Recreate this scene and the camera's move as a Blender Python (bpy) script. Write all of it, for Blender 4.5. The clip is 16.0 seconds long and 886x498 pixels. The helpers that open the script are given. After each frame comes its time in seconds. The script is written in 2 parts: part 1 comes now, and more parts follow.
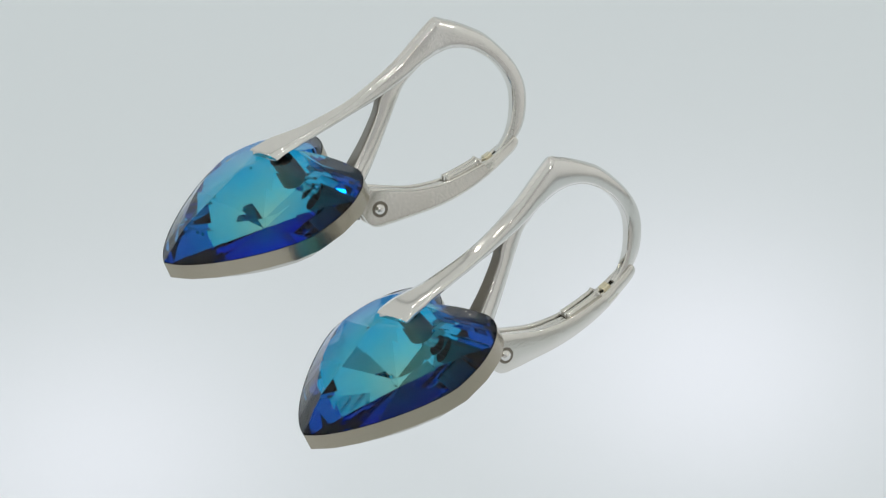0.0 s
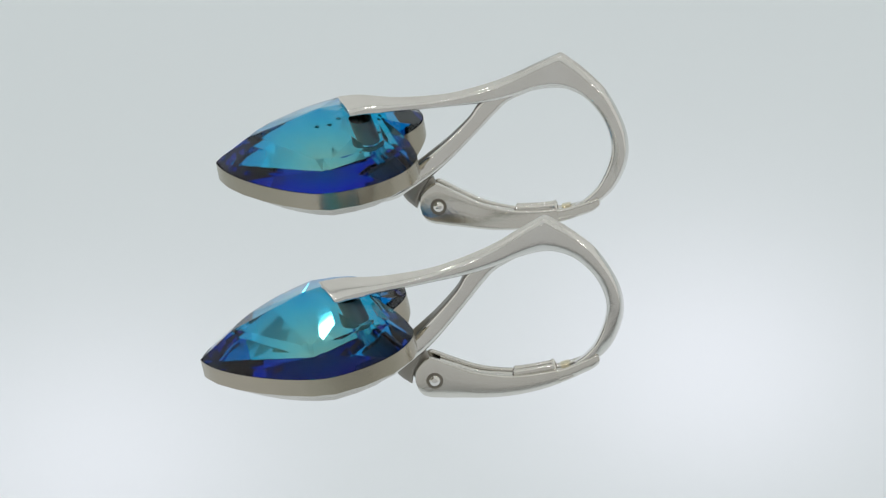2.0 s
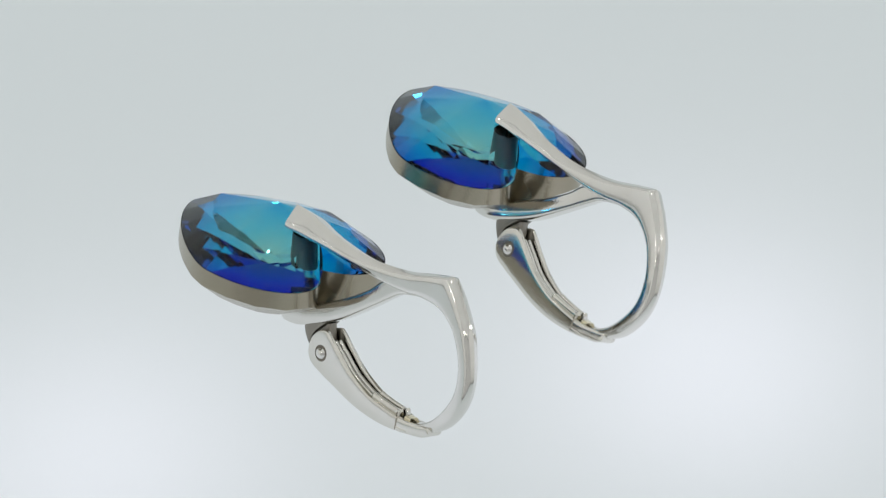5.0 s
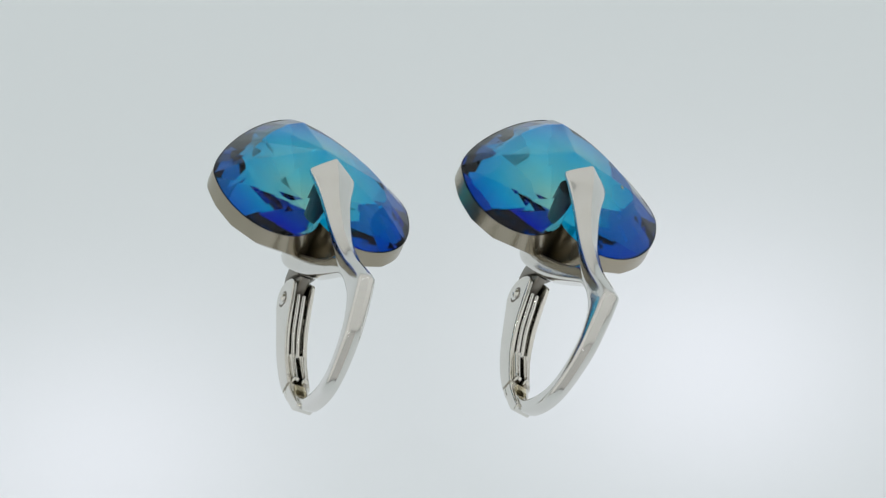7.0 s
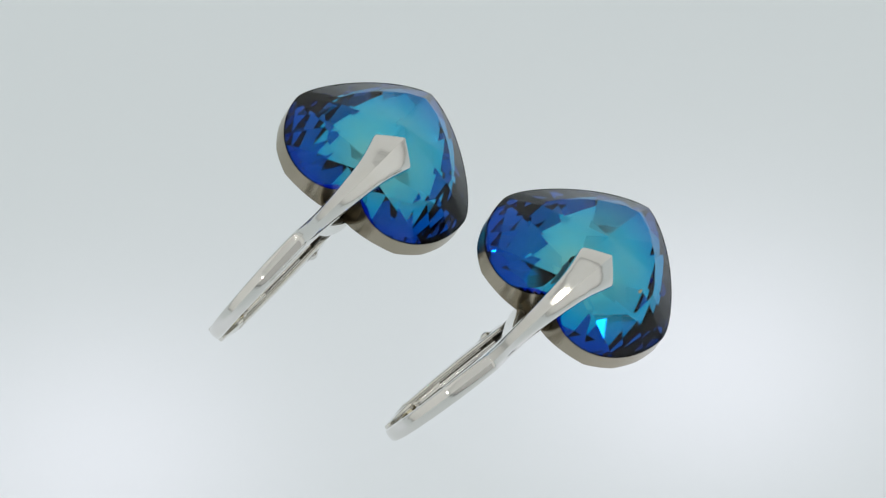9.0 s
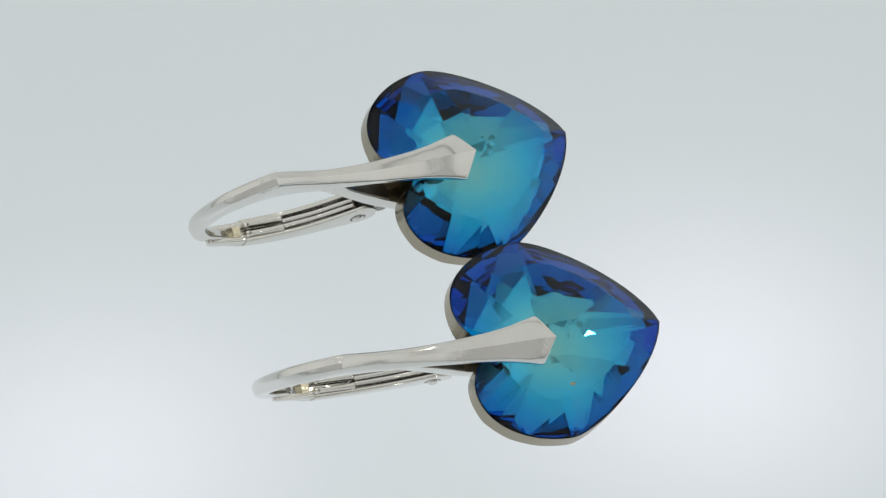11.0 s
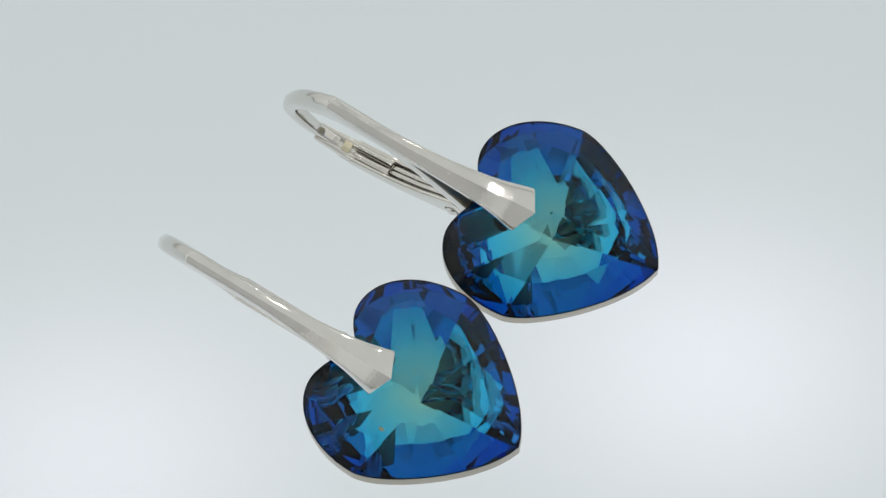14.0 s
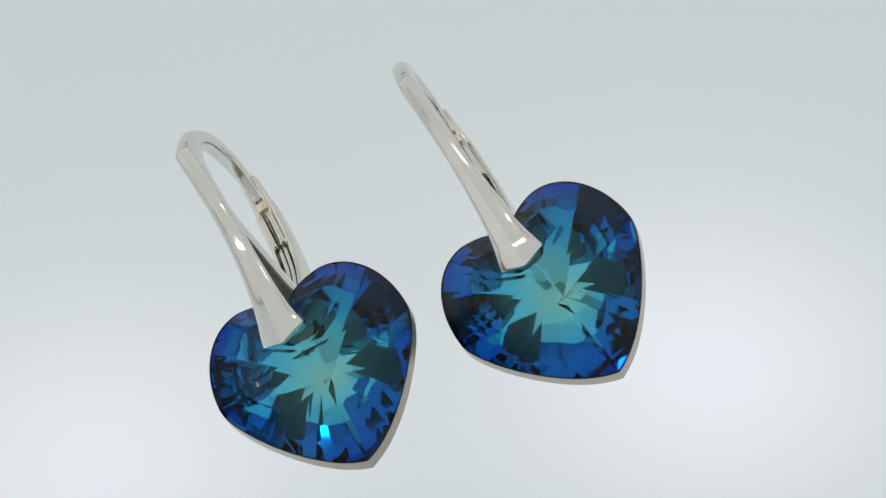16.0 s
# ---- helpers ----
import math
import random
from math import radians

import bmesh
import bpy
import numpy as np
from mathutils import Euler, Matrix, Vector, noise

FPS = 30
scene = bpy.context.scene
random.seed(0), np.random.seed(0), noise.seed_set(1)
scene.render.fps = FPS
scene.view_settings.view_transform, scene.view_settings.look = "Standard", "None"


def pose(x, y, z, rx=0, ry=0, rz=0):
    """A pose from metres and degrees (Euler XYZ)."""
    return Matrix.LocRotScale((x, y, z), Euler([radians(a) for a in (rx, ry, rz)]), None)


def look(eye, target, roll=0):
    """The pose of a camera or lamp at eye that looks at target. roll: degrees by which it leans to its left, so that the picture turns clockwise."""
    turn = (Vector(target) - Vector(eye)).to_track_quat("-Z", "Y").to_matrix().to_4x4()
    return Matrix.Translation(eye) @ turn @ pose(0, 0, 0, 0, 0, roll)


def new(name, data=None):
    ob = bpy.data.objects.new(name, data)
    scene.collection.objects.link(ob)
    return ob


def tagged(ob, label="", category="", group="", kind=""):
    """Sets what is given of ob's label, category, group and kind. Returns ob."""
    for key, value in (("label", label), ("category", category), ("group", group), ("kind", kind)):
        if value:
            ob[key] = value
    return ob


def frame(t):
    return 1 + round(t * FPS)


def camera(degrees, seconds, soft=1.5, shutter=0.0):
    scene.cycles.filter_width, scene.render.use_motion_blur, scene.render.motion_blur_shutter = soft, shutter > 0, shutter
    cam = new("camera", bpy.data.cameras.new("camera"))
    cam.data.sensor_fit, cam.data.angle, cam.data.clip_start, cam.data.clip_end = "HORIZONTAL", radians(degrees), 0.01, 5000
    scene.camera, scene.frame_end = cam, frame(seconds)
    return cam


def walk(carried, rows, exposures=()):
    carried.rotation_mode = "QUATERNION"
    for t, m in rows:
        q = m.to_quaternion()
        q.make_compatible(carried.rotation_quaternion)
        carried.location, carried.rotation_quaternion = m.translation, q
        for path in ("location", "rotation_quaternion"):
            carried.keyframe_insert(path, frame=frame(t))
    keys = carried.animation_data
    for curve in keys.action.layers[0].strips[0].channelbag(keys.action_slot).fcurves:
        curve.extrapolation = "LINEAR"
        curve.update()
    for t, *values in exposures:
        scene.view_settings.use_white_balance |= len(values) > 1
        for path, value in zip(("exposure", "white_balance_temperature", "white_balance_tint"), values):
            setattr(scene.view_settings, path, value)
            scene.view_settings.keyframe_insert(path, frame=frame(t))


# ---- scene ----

MM = 0.001
TABLE = 283.28          # drop from the lens to the sheet, millimetres

# camera: a long macro lens on a tripod
cam = camera(9.537, 16.0, soft=1.3)
EYE = pose(0, -0.253, TABLE * MM, 90 - 47.692, 0, -0.450) @ pose(0, 0, 0, 0, 0, 0.274)
walk(cam, [(0.0, EYE), (16.0, EYE)])

# ---- light ----
world = bpy.data.worlds.new("studio")
scene.world = world
world.use_nodes = True
world.node_tree.nodes["Background"].inputs[0].default_value = (0.9, 0.95, 1.0, 1)
world.node_tree.nodes["Background"].inputs[1].default_value = 0.05


def area_lamp(name, m, power, sx, sy, color=(1, 1, 1), shape="RECTANGLE"):
    data = bpy.data.lights.new(name, "AREA")
    data.shape, data.size, data.size_y, data.energy, data.color = shape, sx, sy, power, color
    ob = new(name, data)
    ob.matrix_world = m
    return ob


# added for the sheet's glow: one wide panel, two small spots close beneath it
area_lamp("panel_lamp", pose(0, -0.02, -0.09, 180), 1.655, 0.9, 0.9, (0.912, 0.998, 1.003))
area_lamp("spot_lamp", pose(0.0210, -0.0065, -0.017, 180), 0.0010, 0.016, 0.016, (0.91, 0.86, 1.03), "DISK")
area_lamp("spot_lamp", pose(-0.0225, -0.0150, -0.017, 180), 0.0009, 0.016, 0.016, (0.91, 0.86, 1.03), "DISK")
# added fill, unseen: wide and even at roof and sides; small lights for sparkle
area_lamp("roof_fill", pose(0, 0.0, 0.64), 0.85, 1.05, 1.05, (0.98, 0.98, 0.965))
for x in (-0.52, 0.52):
    area_lamp("side_fill", look((x, 0.0, 0.32), (0, 0, 0.32)), 0.66, 1.1, 0.6, (0.98, 0.98, 0.965))
area_lamp("front_fill", look((0, -0.56, 0.32), (0, 0, 0.32)), 0.72, 1.1, 0.6, (0.98, 0.98, 0.965))
area_lamp("back_fill", look((0, 0.56, 0.32), (0, 0, 0.32)), 0.48, 1.1, 0.6, (0.98, 0.98, 0.965))
for x, y, z in ((-0.16, 0.02, 0.60), (0.16, 0.05, 0.60), (0.02, 0.30, 0.56), (-0.40, -0.20, 0.42), (0.42, -0.12, 0.40),
                (-0.30, 0.34, 0.50), (0.32, 0.36, 0.44), (-0.22, -0.44, 0.50), (0.24, -0.42, 0.54)):
    area_lamp("sparkle_light", look((x, y, z), (0, 0, 0)), 0.05, 0.02, 0.02, (1.0, 0.97, 0.90), "DISK")


# ---- materials ----
def material(name):
    m = bpy.data.materials.new(name)
    m.use_nodes = True
    nt = m.node_tree
    return m, nt, nt.nodes["Principled BSDF"]


def node(nt, kind, **values):
    n = nt.nodes.new(kind)
    for k, v in values.items():
        n.inputs[k.replace("_", " ")].default_value = v
    return n


def noise_bump(nt, bsdf, scale, strength, distance):
    co = nt.nodes.new("ShaderNodeTexCoord")
    nz = node(nt, "ShaderNodeTexNoise", Scale=scale, Detail=4.0)
    bump = node(nt, "ShaderNodeBump", Strength=strength, Distance=distance)
    nt.links.new(co.outputs["Object"], nz.inputs["Vector"])
    nt.links.new(nz.outputs["Fac"], bump.inputs["Height"])
    nt.links.new(bump.outputs["Normal"], bsdf.inputs["Normal"])
    return co, nz


def silver(name, color, rough):
    m, nt, b = material(name)
    b.inputs["Metallic"].default_value = 1.0
    co, nz = noise_bump(nt, b, 4500.0, 0.2, 0.00002)
    wide = node(nt, "ShaderNodeTexNoise", Scale=350.0, Detail=3.0)
    nt.links.new(co.outputs["Object"], wide.inputs["Vector"])
    ramp = nt.nodes.new("ShaderNodeMapRange")
    ramp.inputs["To Min"].default_value, ramp.inputs["To Max"].default_value = rough * 0.7, rough * 1.5
    nt.links.new(wide.outputs["Fac"], ramp.inputs["Value"])
    nt.links.new(ramp.outputs["Result"], b.inputs["Roughness"])
    tint = node(nt, "ShaderNodeMix")
    tint.data_type = "RGBA"
    tint.inputs["A"].default_value = (*color, 1)
    tint.inputs["B"].default_value = (color[0] * 0.9, color[1] * 0.88, color[2] * 0.83, 1)
    nt.links.new(wide.outputs["Fac"], tint.inputs["Factor"])
    nt.links.new(tint.outputs["Result"], b.inputs["Base Color"])
    return m


SILVER = silver("polished_silver", (0.76, 0.755, 0.74), 0.09)
SILVER_WORN = silver("lever_silver", (0.75, 0.74, 0.71), 0.10)
BRASSY = silver("yellowed_silver", (0.80, 0.74, 0.56), 0.22)
# dull silver, darkened for shade in hinge gaps and on the inner leg
DULL_SHADE = silver("dull_shaded_silver", (0.30, 0.285, 0.26), 0.34)
# dark silver for stamped marks, and for the shade in rivet seat and hole
MARK_SHADE = silver("mark_and_shade_silver", (0.22, 0.20, 0.17), 0.4)
FOIL_BACK = silver("back_foil", (0.38, 0.347, 0.28), 0.22)


def crystal_glass():
    m, nt, b = material("cut_crystal")
    nt.nodes.remove(b)
    glass = node(nt, "ShaderNodeBsdfGlass", Color=(0.97, 0.99, 1.0, 1), Roughness=0.0, IOR=1.37)
    nt.links.new(glass.outputs[0], nt.nodes["Material Output"].inputs["Surface"])
    return m


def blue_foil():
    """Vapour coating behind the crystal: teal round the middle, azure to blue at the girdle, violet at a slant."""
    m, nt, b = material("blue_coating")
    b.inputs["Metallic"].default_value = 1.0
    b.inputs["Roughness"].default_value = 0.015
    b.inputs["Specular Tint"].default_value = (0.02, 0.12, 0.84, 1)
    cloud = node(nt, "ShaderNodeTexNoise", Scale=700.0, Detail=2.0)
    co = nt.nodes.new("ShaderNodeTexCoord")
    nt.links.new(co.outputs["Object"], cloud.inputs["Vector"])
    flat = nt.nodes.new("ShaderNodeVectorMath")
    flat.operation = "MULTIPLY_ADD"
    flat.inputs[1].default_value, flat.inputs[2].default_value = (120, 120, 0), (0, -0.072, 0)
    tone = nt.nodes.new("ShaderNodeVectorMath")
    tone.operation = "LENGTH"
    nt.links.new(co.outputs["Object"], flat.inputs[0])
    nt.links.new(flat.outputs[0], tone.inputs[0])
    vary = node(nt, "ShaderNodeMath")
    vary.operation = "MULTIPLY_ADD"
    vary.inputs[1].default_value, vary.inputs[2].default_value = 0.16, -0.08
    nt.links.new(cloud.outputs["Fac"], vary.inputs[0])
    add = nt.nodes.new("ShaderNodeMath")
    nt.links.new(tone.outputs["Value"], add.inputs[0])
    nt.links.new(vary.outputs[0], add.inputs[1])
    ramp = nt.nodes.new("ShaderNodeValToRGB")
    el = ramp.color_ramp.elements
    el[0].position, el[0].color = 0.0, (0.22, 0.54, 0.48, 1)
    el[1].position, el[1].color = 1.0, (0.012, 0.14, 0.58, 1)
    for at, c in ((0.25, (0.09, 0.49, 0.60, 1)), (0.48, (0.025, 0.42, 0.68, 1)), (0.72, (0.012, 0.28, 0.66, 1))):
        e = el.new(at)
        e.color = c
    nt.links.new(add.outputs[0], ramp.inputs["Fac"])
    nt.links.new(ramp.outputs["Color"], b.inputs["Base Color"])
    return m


CHIP = silver("pale_chip", (0.75, 0.66, 0.45), 0.5)
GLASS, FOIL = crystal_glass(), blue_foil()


def opal_sheet():
    """White opal acrylic that passes the light from below."""
    m, nt, b = material("opal_acrylic")
    nt.nodes.remove(b)
    t = node(nt, "ShaderNodeBsdfTranslucent", Color=(0.9, 0.9, 0.9, 1))
    d = node(nt, "ShaderNodeBsdfDiffuse", Color=(0.8, 0.8, 0.8, 1))
    mix = node(nt, "ShaderNodeMixShader", Fac=0.0)
    nt.links.new(t.outputs[0], mix.inputs[1])
    nt.links.new(d.outputs[0], mix.inputs[2])
    nt.links.new(mix.outputs[0], nt.nodes["Material Output"].inputs["Surface"])
    return m


def cloth(name, value):
    m, nt, b = material(name)
    b.inputs["Base Color"].default_value = (value, value, value * 0.98, 1)
    b.inputs["Roughness"].default_value = 0.95
    noise_bump(nt, b, 300.0, 0.3, 0.001)
    return m


OPAL, WHITE_CLOTH = opal_sheet(), cloth("white_enclosure_cloth", 0.75)
GREY_CLOTH = cloth("grey_enclosure_cloth", 0.25)


# ---- mesh helpers ----
def mesh_object(name, bm, mat, parent=None, label=""):
    bmesh.ops.recalc_face_normals(bm, faces=bm.faces[:])
    me = bpy.data.meshes.new(name)
    bm.to_mesh(me)
    bm.free()
    me.materials.append(mat)
    ob = new(name, me)
    if parent:
        ob.parent = parent
    return tagged(ob, label) if label else ob


def smooth(ob, angle=35):
    ob.data.shade_smooth()
    ob.data.set_sharp_from_angle(angle=radians(angle))
    return ob


def box(bm, x0, y0, z0, x1, y1, z1):
    bmesh.ops.create_cube(bm, size=1, matrix=Matrix.LocRotScale(((x0 + x1) / 2, (y0 + y1) / 2, (z0 + z1) / 2), None, (x1 - x0, y1 - y0, z1 - z0)))


def spline(rows, per):
    """Catmull-Rom through rows of equal length."""
    pts = [np.array(r, float) for r in rows]
    pts = [2 * pts[0] - pts[1]] + pts + [2 * pts[-1] - pts[-2]]
    out = []
    for i in range(1, len(pts) - 2):
        a, b, c, d = pts[i - 1:i + 3]
        for k in range(per):
            s = k / per
            out.append(0.5 * (2 * b + (c - a) * s + (2 * a - 5 * b + 4 * c - d) * s * s + (3 * b - a - 3 * c + d) * s ** 3))
    out.append(pts[-2])
    return out


def strap(bm, rows, per=5, round_n=4.0, around=20, shift=0.0):
    """A cast bar in the plane x = 0. Rows: top y, z, bottom y, z, half width, roof drop at the edges, point of the end."""
    rings = []
    for ty, tz, by, bz, hw, roof, point in spline(rows, per):
        ring = []
        for k in range(around):
            a = 2 * math.pi * k / around
            c, s = math.cos(a), math.sin(a)
            u = math.copysign(abs(c) ** (2 / round_n), c)
            v = math.copysign(abs(s) ** (2 / round_n), s)
            f = (v + 1) / 2
            y, z = by + (ty - by) * f, bz + (tz - bz) * f
            drop = roof * abs(u) * (f + (1 - f) * min(max((roof - 0.25) / 0.25, 0), 1))
            far = math.hypot(ty - by, tz - bz)
            y += point * abs(u) - drop * (ty - by) / far
            z -= drop * (tz - bz) / far
            ring.append(bm.verts.new(((shift + u * hw) * MM, y * MM, z * MM)))
        rings.append(ring)
    for p, q in zip(rings, rings[1:]):
        for k in range(around):
            bm.faces.new((p[k], p[(k + 1) % around], q[(k + 1) % around], q[k]))
    bm.faces.new(rings[0])
    bm.faces.new(rings[-1][::-1])


def rod(bm, p, q, r, dome=0.0, n=20):
    p, q = Vector(p) * MM, Vector(q) * MM
    turn = (q - p).to_track_quat("Z", "Y").to_matrix().to_4x4()
    length = (q - p).length
    prof = [(0, -dome * MM), (r * 0.6 * MM, -dome * 0.7 * MM), (r * MM, 0), (r * MM, length), (r * 0.6 * MM, length + dome * 0.7 * MM), (0, length + dome * MM)]
    rings = []
    for rad, h in prof:
        rings.append([bm.verts.new(Matrix.Translation(p) @ turn @ Vector((rad * math.cos(2 * math.pi * k / n), rad * math.sin(2 * math.pi * k / n), h))) for k in range(n if rad else 1)])
    for a, b in zip(rings, rings[1:]):
        for k in range(n):
            k2 = (k + 1) % n
            if len(a) == 1:
                bm.faces.new((a[0], b[k2], b[k]))
            elif len(b) == 1:
                bm.faces.new((a[k], a[k2], b[0]))
            else:
                bm.faces.new((a[k], a[k2], b[k2], b[k]))


# ---- setting: the lit sheet and an added, unseen cloth enclosure ----
bm = bmesh.new()
box(bm, -0.6, -0.6, -0.003, 0.6, 0.6, 0.0)
bmesh.ops.delete(bm, geom=[f for f in bm.faces if f.normal.z < 0.5], context="FACES")
tagged(mesh_object("ground", bm, OPAL), "smooth white opal acrylic sheet lit from below", "light table", kind="structure")
# walls added out of view to shape reflections; the south one is kept darker
for name, mat, b in (
        ("wall_north", WHITE_CLOTH, (-0.61, 0.6, -0.2, 0.61, 0.61, 0.65)),
        ("wall_south", GREY_CLOTH, (-0.61, -0.61, -0.2, 0.61, -0.6, 0.65)),
        ("wall_east", WHITE_CLOTH, (0.6, -0.6, -0.2, 0.61, 0.6, 0.65)),
        ("wall_west", WHITE_CLOTH, (-0.61, -0.6, -0.2, -0.6, 0.6, 0.65)),
        ("ceiling", WHITE_CLOTH, (-0.61, -0.61, 0.65, 0.61, 0.61, 0.66))):
    bm = bmesh.new()
    box(bm, *b)
    tagged(mesh_object(name, bm, mat), "plain cloth side of an added, unseen enclosure", "photo tent", kind="structure")


# ---- earrings ----
def heart_outline(steps=14):
    """Right half from tip to notch, then back up the left half, anticlockwise, in millimetres."""
    def bez(a, b, c, d, n):
        a, b, c, d = map(Vector, (a, b, c, d))
        return [(1 - s) ** 3 * a + 3 * s * (1 - s) ** 2 * b + 3 * s * s * (1 - s) * c + s ** 3 * d for s in (k / n for k in range(n))]
    half, tip, yb, xl, yt, yn = 7.46, -7.5, 1.41, 3.17, 7.42, 4.9
    right = bez((0, tip), (half * 0.45, tip + 0.95), (half, yb - 2.0), (half, yb), steps)
    right += bez((half, yb), (half, yb + (yt - yb) * 0.56), (xl + (half - xl) * 0.56, yt), (xl, yt), steps)
    right += bez((xl, yt), (xl * 0.5, yt), (xl * 0.1, yn + (yt - yn) * 0.4), (0, yn), 8)
    left = [Vector((-p.x, p.y)) for p in right[1:]][::-1]
    return right + [Vector((0, yn))] + left


PEAK = (0.0, 0.6)


def facet_planes(tiers, outline):
    """Cutting planes round the stone, each along the girdle. Tiers: facets, shift, height over the middle, drop to the girdle."""
    n = len(outline)
    steps = [(outline[(k + 1) % n] - outline[k]).length for k in range(n)]
    planes = []
    for count, shift, top, drop in tiers:
        for i in range(count):
            at, k = ((i + shift) % count) / count * sum(steps), 0
            while at > steps[k]:
                at, k = at - steps[k], k + 1
            along = (outline[(k + 1) % n] - outline[k]).normalized()
            point, out = outline[k] + along * at, Vector((along.y, -along.x))
            far = max(p.dot(out) for p in outline)
            if far > point.dot(out) + 0.12:
                continue  # inside the notch
            slope = out * (drop / (far - Vector(PEAK).dot(out)))
            planes.append((Vector((*PEAK, top)) * MM, Vector((slope.x, slope.y, 1)).normalized()))
    return planes


def cut_stone(outline, planes, z_low, z_high, flip):
    """A heart-shaped prism ground to flat facets on one side, lobe by lobe; the flat side is left open."""
    half = len(outline) // 2 + 1
    lobes = (outline[:half], outline[half - 1:] + outline[:1])
    bm = bmesh.new()
    z_open = (z_high if flip else z_low) * MM
    for lobe in lobes:
        one = bmesh.new()
        loops = [[one.verts.new(Vector((*p, z)) * MM) for p in lobe] for z in (z_low, z_high)]
        one.faces.new(loops[0][::-1])
        one.faces.new(loops[1])
        n = len(lobe)
        for k in range(n):
            one.faces.new((loops[0][k], loops[0][(k + 1) % n], loops[1][(k + 1) % n], loops[1][k]))
        for co, no in planes:
            if flip:
                no = -no
            cut = bmesh.ops.bisect_plane(one, geom=one.verts[:] + one.edges[:] + one.faces[:], dist=1e-8, plane_co=co, plane_no=no, clear_outer=True)
            edges = [e for e in cut["geom_cut"] if isinstance(e, bmesh.types.BMEdge)]
            if edges:
                bmesh.ops.holes_fill(one, edges=edges)
        bmesh.ops.delete(one, geom=[f for f in one.faces if all(abs(v.co.z - z_open) < 1e-7 for v in f.verts) or all(abs(v.co.x) < 1e-7 for v in f.verts)], context="FACES")
        seen = {v: bm.verts.new(v.co) for v in one.verts}
        for f in one.faces:
            bm.faces.new([seen[v] for v in f.verts])
        one.free()
    bmesh.ops.remove_doubles(bm, verts=bm.verts[:], dist=2e-7)
    bmesh.ops.dissolve_limit(bm, angle_limit=0.002, verts=[], edges=[e for e in bm.edges if all(abs(v.co.x) < 1e-6 for v in e.verts)])
    return bm


# facets, turn, height over the middle, drop to the girdle
CROWN = ((12, 0.5, 3.50, 2.50), (28, 0.5, 5.32, 5.12))
COAT = ((12, 0.5, -2.71, -2.59), (36, 0.5, -6.54, -6.15))
BACK = ((10, 0.0, -3.92, -1.95), (24, 0.5, -6.10, -5.00))


def crystal_heart(parent, m, chipped):
    outline = heart_outline()
    # silvered back with its girdle band
    bm = cut_stone([p * 1.008 for p in outline], facet_planes(BACK, outline), -9.0, 0.20, True)
    heart = mesh_object("crystal_heart", bm, FOIL_BACK, parent, "faceted blue crystal heart with silvered back")
    smooth(heart, 20)
    heart.matrix_basis = m
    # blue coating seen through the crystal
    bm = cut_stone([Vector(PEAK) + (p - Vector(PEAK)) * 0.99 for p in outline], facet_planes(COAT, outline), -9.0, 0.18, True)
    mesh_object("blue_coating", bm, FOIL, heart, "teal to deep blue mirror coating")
    # clear crown
    bm = cut_stone(outline, facet_planes(CROWN, outline), 0.0, 9.0, False)
    mesh_object("crown", bm, GLASS, heart, "clear faceted crystal front")
    # drilled hole that takes the pin; its shade is in the wall colour
    bm = bmesh.new()
    bmesh.ops.create_cone(bm, cap_ends=False, segments=24, radius1=0.85 * MM, radius2=0.85 * MM, depth=3.0 * MM, matrix=Matrix.Translation(Vector((0, 3.35, 0.55)) * MM))
    smooth(mesh_object("drilled_hole", bm, MARK_SHADE, heart, "dark wall of the drilled hole"))
    if chipped:
        bm = bmesh.new()
        bmesh.ops.create_icosphere(bm, subdivisions=2, radius=0.17 * MM, matrix=Matrix.Translation(Vector((-4.15, 0.95, 1.78)) * MM) @ Matrix.Rotation(radians(-20), 4, "Y") @ Matrix.Diagonal((0.7, 1.3, 0.35, 1)))
        for v in bm.verts:
            v.co += 0.00004 * Vector((noise.noise(v.co * 9000), noise.noise(v.co * 9000 + Vector((5, 0, 0))), 0))
        smooth(mesh_object("chip", bm, CHIP, heart, "tiny pale chip in the crystal"))
    return heart


# back leg of the frame
LEG = [
        (13.20, -1.30, 14.00, -2.16, 0.50, 0, 0),
        (11.20, -1.80, 12.20, -2.58, 0.55, 0, 0),
        (10.00, -2.38, 11.05, -3.28, 0.58, 0, 0),
        (9.10, -3.22, 9.90, -4.10, 0.62, 0, 0),
        (7.40, -4.35, 8.10, -5.38, 0.72, 0, 0),
        (6.00, -5.12, 6.60, -6.36, 0.85, 0, 0),
        (4.60, -5.85, 4.95, -7.20, 1.02, 0, 0),
        (2.90, -6.60, 3.00, -7.95, 1.15, 0, 0),
        (1.50, -7.20, 1.60, -8.10, 1.05, 0, 0),
        (0.80, -7.45, 0.80, -7.92, 0.75, 0, 0)]


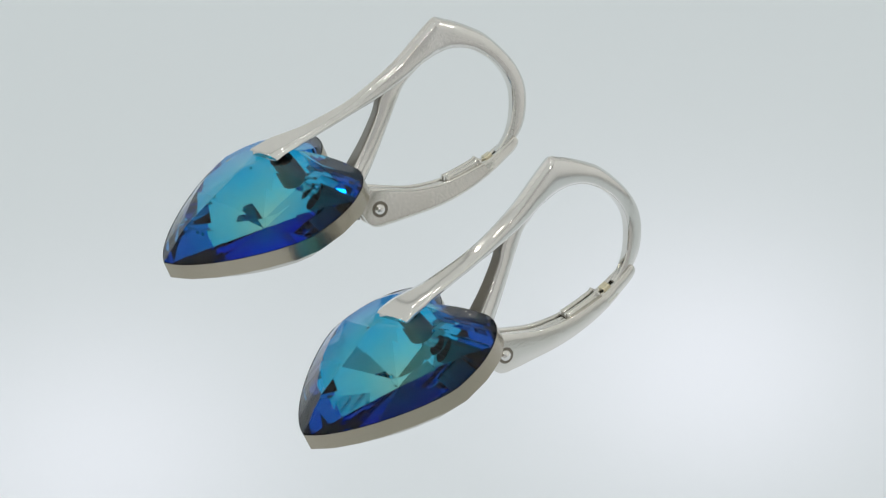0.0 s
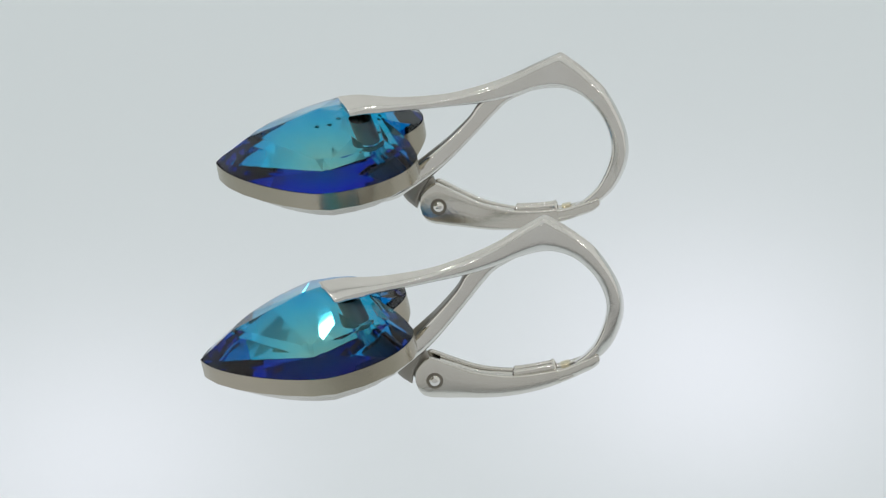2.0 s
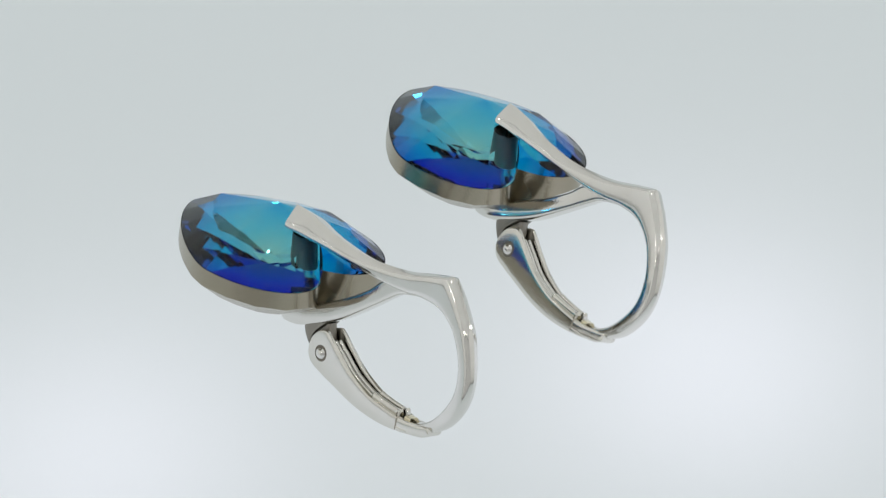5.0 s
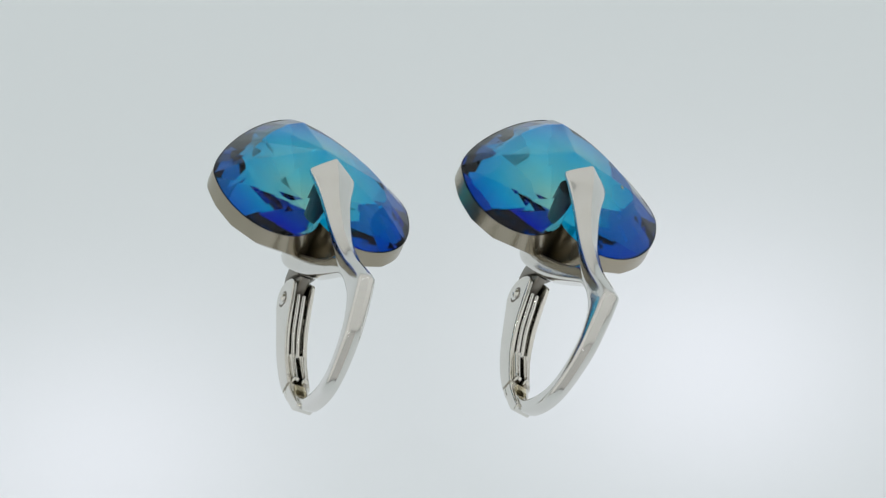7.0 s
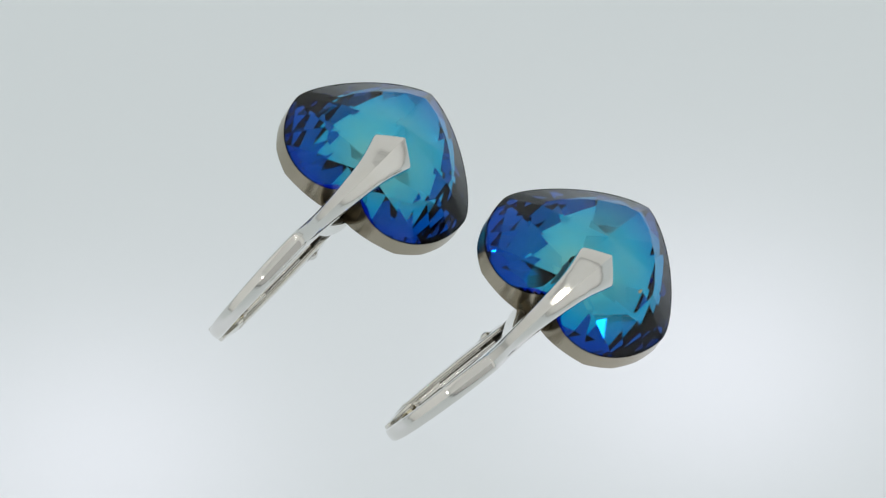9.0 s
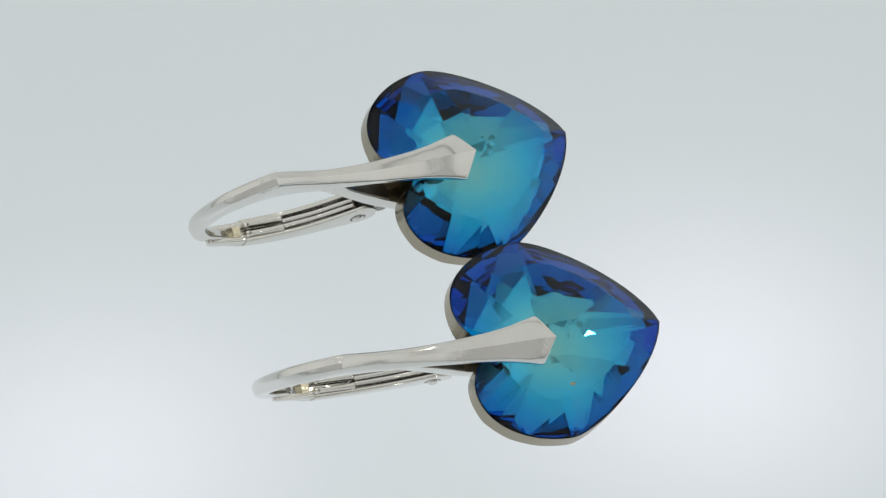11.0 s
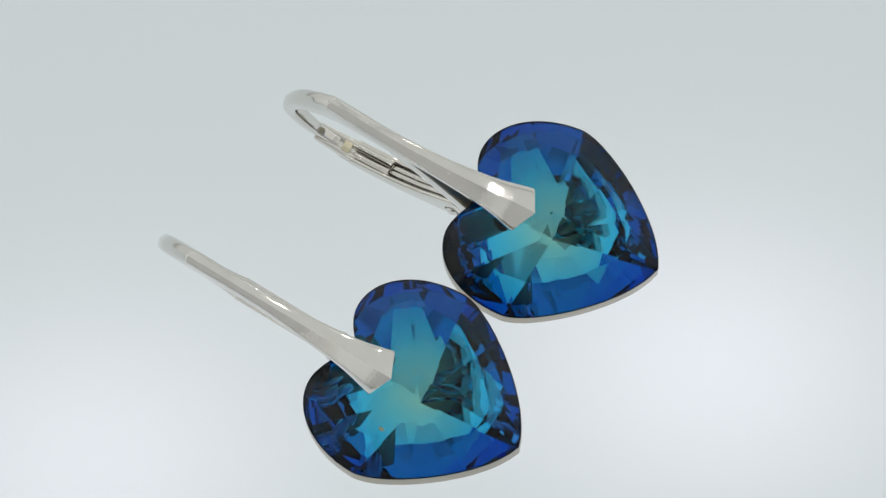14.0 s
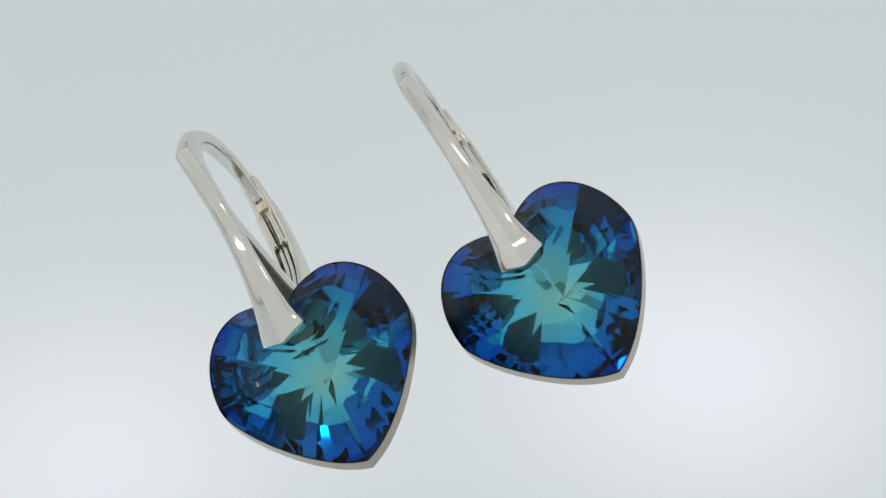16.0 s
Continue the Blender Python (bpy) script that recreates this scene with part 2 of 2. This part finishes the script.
def earring(label, heart_pose, chipped=False):
    thing = tagged(new("earring"), label, "earring", "pair of earrings")
    # cast frame: tongue and bar, ear hook, back leg with its foot
    bm = bmesh.new()
    strap(bm, [
        (0.00, 0.00, 0.03, -0.40, 1.62, 0.85, 0.80),
        (0.20, 0.02, 0.22, -0.55, 1.74, 0.86, 0.74),
        (1.60, -0.12, 1.60, -0.80, 1.55, 0.70, 0.25),
        (3.00, -0.50, 3.00, -1.20, 1.28, 0.50, 0.05),
        (4.60, -0.88, 4.60, -1.70, 1.05, 0.34, 0),
        (7.70, -1.24, 7.60, -2.10, 0.80, 0.26, 0),
        (10.40, -1.12, 10.30, -2.35, 0.68, 0.24, 0),
        (12.60, -0.80, 12.30, -2.35, 0.66, 0.22, 0),
        (14.40, -0.33, 13.80, -2.19, 0.66, 0.20, 0),
        (15.60, -0.03, 14.65, -2.18, 0.67, 0.18, 0),
        (16.41, 0.14, 15.31, -2.22, 0.67, 0.16, 0),
        (16.72, 0.06, 15.62, -2.27, 0.67, 0.16, 0),
        (17.19, -0.42, 16.05, -2.36, 0.67, 0.17, 0),
        (17.75, -1.02, 16.52, -2.54, 0.67, 0.18, 0),
        (18.53, -2.05, 17.29, -3.05, 0.66, 0.20, 0),
        (19.23, -3.20, 17.94, -3.80, 0.64, 0.20, 0),
        (19.78, -4.90, 18.54, -5.00, 0.61, 0.18, 0),
        (20.02, -6.40, 18.80, -6.35, 0.58, 0.16, 0),
        (19.90, -7.80, 18.69, -7.55, 0.56, 0.14, 0),
        (19.38, -9.02, 18.22, -8.60, 0.54, 0.10, 0),
        (18.50, -10.15, 17.49, -9.60, 0.51, 0.05, 0),
        (17.52, -10.85, 16.81, -10.25, 0.46, 0.00, 0),
        (16.41, -11.25, 16.01, -10.72, 0.42, 0.00, 0),
        (15.58, -11.38, 15.46, -10.90, 0.38, 0.00, 0),
        (15.41, -11.34, 15.33, -10.96, 0.28, 0.00, 0)], round_n=4.2, around=40)
    strap(bm, LEG, round_n=4.5, around=32)
    frame_ob = smooth(mesh_object("ear_wire_frame", bm, SILVER, thing, "polished cast silver tongue, bar and ear hook"), 24)
    # dull hinge block between leg and lever, darkened for the shade in its gaps
    bm = bmesh.new()
    strap(bm, [
        (6.10, -6.30, 3.00, -7.40, 0.80, 0, 0),
        (5.45, -7.05, 3.35, -8.25, 0.82, 0, 0),
        (4.70, -7.75, 3.75, -8.75, 0.80, 0, 0),
        (4.35, -8.30, 4.00, -9.05, 0.70, 0, 0)], round_n=4.0, around=28)
    strap(bm, [
        (5.60, -7.00, 4.00, -7.80, 0.44, 0, 0),
        (5.90, -8.60, 4.30, -8.80, 0.46, 0, 0),
        (6.00, -9.60, 4.60, -9.75, 0.42, 0, 0)], round_n=4.0, around=28)
    smooth(mesh_object("hinge_block", bm, DULL_SHADE, thing, "dull brushed silver hinge block, gap shade in its colour"), 40)
    # strip added on the leg's inner face, coloured for the dark reflection there
    bm = bmesh.new()
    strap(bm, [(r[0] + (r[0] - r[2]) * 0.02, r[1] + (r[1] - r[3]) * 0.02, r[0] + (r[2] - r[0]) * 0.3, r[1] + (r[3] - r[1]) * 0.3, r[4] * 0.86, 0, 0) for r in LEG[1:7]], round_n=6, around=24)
    smooth(mesh_object("reflection_strip", bm, DULL_SHADE, frame_ob, "grey strip for the dark reflection on the leg"), 30)
    # stamped marks on the inner face of the back leg
    face = spline(LEG, 5)
    for k, w in ((17, 0.16), (19, 0.10), (21, 0.17), (23, 0.12)):
        (y0, z0), (y1, z1) = face[k][:2], face[k + 1][:2]
        bm = bmesh.new()
        bmesh.ops.create_cube(bm, size=1, matrix=Matrix.Translation(Vector((0.05, y0, z0)) * MM) @ Matrix.Rotation(math.atan2(z0 - z1, y0 - y1), 4, "X") @ Matrix.Diagonal((0.42 * MM, w * 0.8 * MM, 0.03 * MM, 1)))
        mesh_object("stamp_mark", bm, MARK_SHADE, frame_ob, "small dark stamped bar")
    # pin through the crystal
    bm = bmesh.new()
    rod(bm, (0, 1.35, -0.7), (0, 1.35, -7.2), 0.45)
    smooth(mesh_object("pin", bm, SILVER_WORN, thing))
    # lever: a channel with two cheeks, a back web and a forked end
    lever = [
        (4.32, -8.75, 4.38, -9.60, 0, 0, 0),
        (4.55, -8.15, 4.62, -10.02, 0, 0, 0),
        (5.10, -7.62, 5.10, -10.32, 0, 0, 0),
        (5.75, -7.38, 5.75, -10.54, 0, 0, 0),
        (6.20, -7.60, 6.20, -10.70, 0, 0, 0),
        (7.28, -8.45, 6.95, -10.91, 0, 0, 0),
        (8.76, -9.50, 8.90, -11.50, 0, 0, 0),
        (10.70, -10.36, 10.60, -11.84, 0, 0, 0),
        (12.40, -10.72, 12.40, -11.98, 0, 0, 0),
        (14.00, -10.92, 14.00, -11.92, 0, 0, 0)]
    bm = bmesh.new()
    web = [(r[2] + (r[0] - r[2]) * 0.32, r[3] + (r[1] - r[3]) * 0.32, r[2], r[3], 0.86, 0, 0) for r in lever[3:9]]
    strap(bm, web + [
        (13.70, -11.50, 13.70, -11.95, 0.84, 0, 0),
        (14.60, -11.50, 14.60, -11.90, 0.80, 0, 0),
        (15.50, -11.42, 15.40, -11.80, 0.68, 0, 0),
        (16.40, -11.22, 16.40, -11.60, 0.58, 0, 0),
        (16.95, -10.98, 16.92, -11.40, 0.50, 0, 0),
        (17.12, -10.98, 17.10, -11.24, 0.40, 0, 0)], round_n=5, around=32)
    body = smooth(mesh_object("lever", bm, SILVER_WORN, thing, "hinged silver lever closing the ear hook"), 28)
    for side in (-0.70, 0.70):
        bm = bmesh.new()
        strap(bm, [(*r[:4], 0.19, 0, 0) for r in lever], shift=side, round_n=5, around=24)
        smooth(mesh_object("cheek", bm, SILVER_WORN, body), 28)
        bm = bmesh.new()
        strap(bm, [
            (13.70, -10.92, 13.70, -11.93, 0.32, 0, 0),
            (14.60, -10.98, 14.60, -11.88, 0.28, 0, 0),
            (15.60, -10.92, 15.40, -11.78, 0.22, 0, 0),
            (16.50, -10.82, 16.40, -11.62, 0.18, 0, 0),
            (16.95, -10.72, 16.92, -11.40, 0.16, 0, 0),
            (17.12, -10.82, 17.10, -11.22, 0.12, 0, 0)], shift=side * 0.71, round_n=4, around=24)
        smooth(mesh_object("prong", bm, SILVER_WORN, body), 28)
    for side in (-0.20, 0.20):
        bm = bmesh.new()
        strap(bm, [
            (6.35, -8.02, 6.20, -8.60, 0.16, 0, 0),
            (7.30, -8.70, 7.20, -9.20, 0.17, 0, 0),
            (8.75, -9.70, 8.70, -10.20, 0.17, 0, 0),
            (10.90, -10.55, 10.90, -11.00, 0.17, 0, 0)], round_n=3.5, around=24, shift=side)
        smooth(mesh_object("spring", bm, SILVER, body, "flat spring strip"), 28)
    for side in (-0.34, 0.34):
        bm = bmesh.new()
        strap(bm, [
            (10.92, -10.42, 10.97, -11.20, 0.20, 0, 0),
            (11.12, -10.18, 11.15, -11.20, 0.27, 0, 0),
            (11.40, -10.24, 11.45, -11.20, 0.23, 0, 0),
            (12.50, -10.40, 12.50, -11.30, 0.21, 0, 0),
            (13.60, -10.50, 13.60, -11.40, 0.20, 0, 0),
            (13.85, -10.44, 13.85, -11.40, 0.25, 0, 0),
            (14.00, -10.62, 14.00, -11.40, 0.18, 0, 0)], per=3, round_n=3.5, around=24, shift=side)
        smooth(mesh_object("rail", bm, SILVER_WORN, body, "raised silver rail in the lever"), 28)
    bm = bmesh.new()
    strap(bm, [
        (14.35, -10.78, 14.35, -11.70, 0.40, 0, 0),
        (14.95, -10.78, 14.95, -11.70, 0.40, 0, 0)], per=3, round_n=8, around=28)
    smooth(mesh_object("stop_block", bm, BRASSY, body, "yellowish square stop block"), 28)
    # hinge rivet; a dark disc holds the shade of its countersunk seat
    bm = bmesh.new()
    rod(bm, (-0.90, 5.64, -9.13), (0.90, 5.64, -9.13), 0.60)
    smooth(mesh_object("rivet_shade", bm, MARK_SHADE, thing, "dark ring for the shade round the rivet"))
    bm = bmesh.new()
    rod(bm, (-0.96, 5.64, -9.13), (0.96, 5.64, -9.13), 0.43, 0.22)
    smooth(mesh_object("rivet", bm, SILVER, thing, "domed silver hinge rivet"), 50)
    crystal_heart(thing, heart_pose, chipped)
    return thing


def turned(rx, ry, rz, x, y, z):
    v = Vector((radians(rx), radians(ry), radians(rz)))
    return Matrix.Translation(Vector((x, y, z)) * MM) @ Matrix.Rotation(v.length, 4, v.normalized())


def placed(rows, x, y, z):
    return Matrix.Translation(Vector((x, y, z + TABLE)) * MM) @ Matrix(rows).to_4x4()


first = earring("silver lever-back earring with slightly chipped blue crystal heart", turned(-4.2, 13.6, 0.5, 0.34, -2.16, -3.70), True)
second = earring("silver lever-back earring with blue crystal heart", turned(-5.3, 4.5, 5.3, 0.47, -2.03, -3.56))
FIRST = placed(((0.35243, 0.79557, -0.49281), (-0.75202, 0.55418, 0.35685), (0.55701, 0.24484, 0.7936)), -11.815, 7.645, -275.87)
SECOND = placed(((0.47246, 0.73183, -0.49113), (-0.76297, 0.61857, 0.18775), (0.4412, 0.28601, 0.85061)), -2.648, -8.174, -275.57)

# turn of the pair about the upright axis, degrees
TURN = [
    (0.0, -0.03), (0.5, -8.43), (1.0, -16.82), (1.5, -25.23), (2.0, -33.7), (2.5, -42.26), (3.0, -50.93),
    (3.5, -59.68), (4.0, -68.49), (4.5, -77.33), (5.0, -86.17), (5.5, -95.0), (6.0, -103.83), (6.5, -112.66),
    (7.0, -121.51), (7.5, -130.42), (8.0, -139.38), (8.5, -148.41), (9.0, -157.47), (9.5, -166.5), (10.0, -175.45),
    (10.5, -184.26), (11.0, -192.9), (11.5, -201.37), (12.0, -209.71), (12.5, -218.06), (13.0, -226.5), (13.5, -235.08),
    (14.0, -243.74), (14.5, -252.4), (15.0, -260.98), (15.5, -269.45), (16.0, -277.79)]


def motions():
    for thing, base in ((first, FIRST), (second, SECOND)):
        walk(thing, [(t, pose(0, 0, 0, 0, 0, a) @ base) for t, a in TURN])


motions()
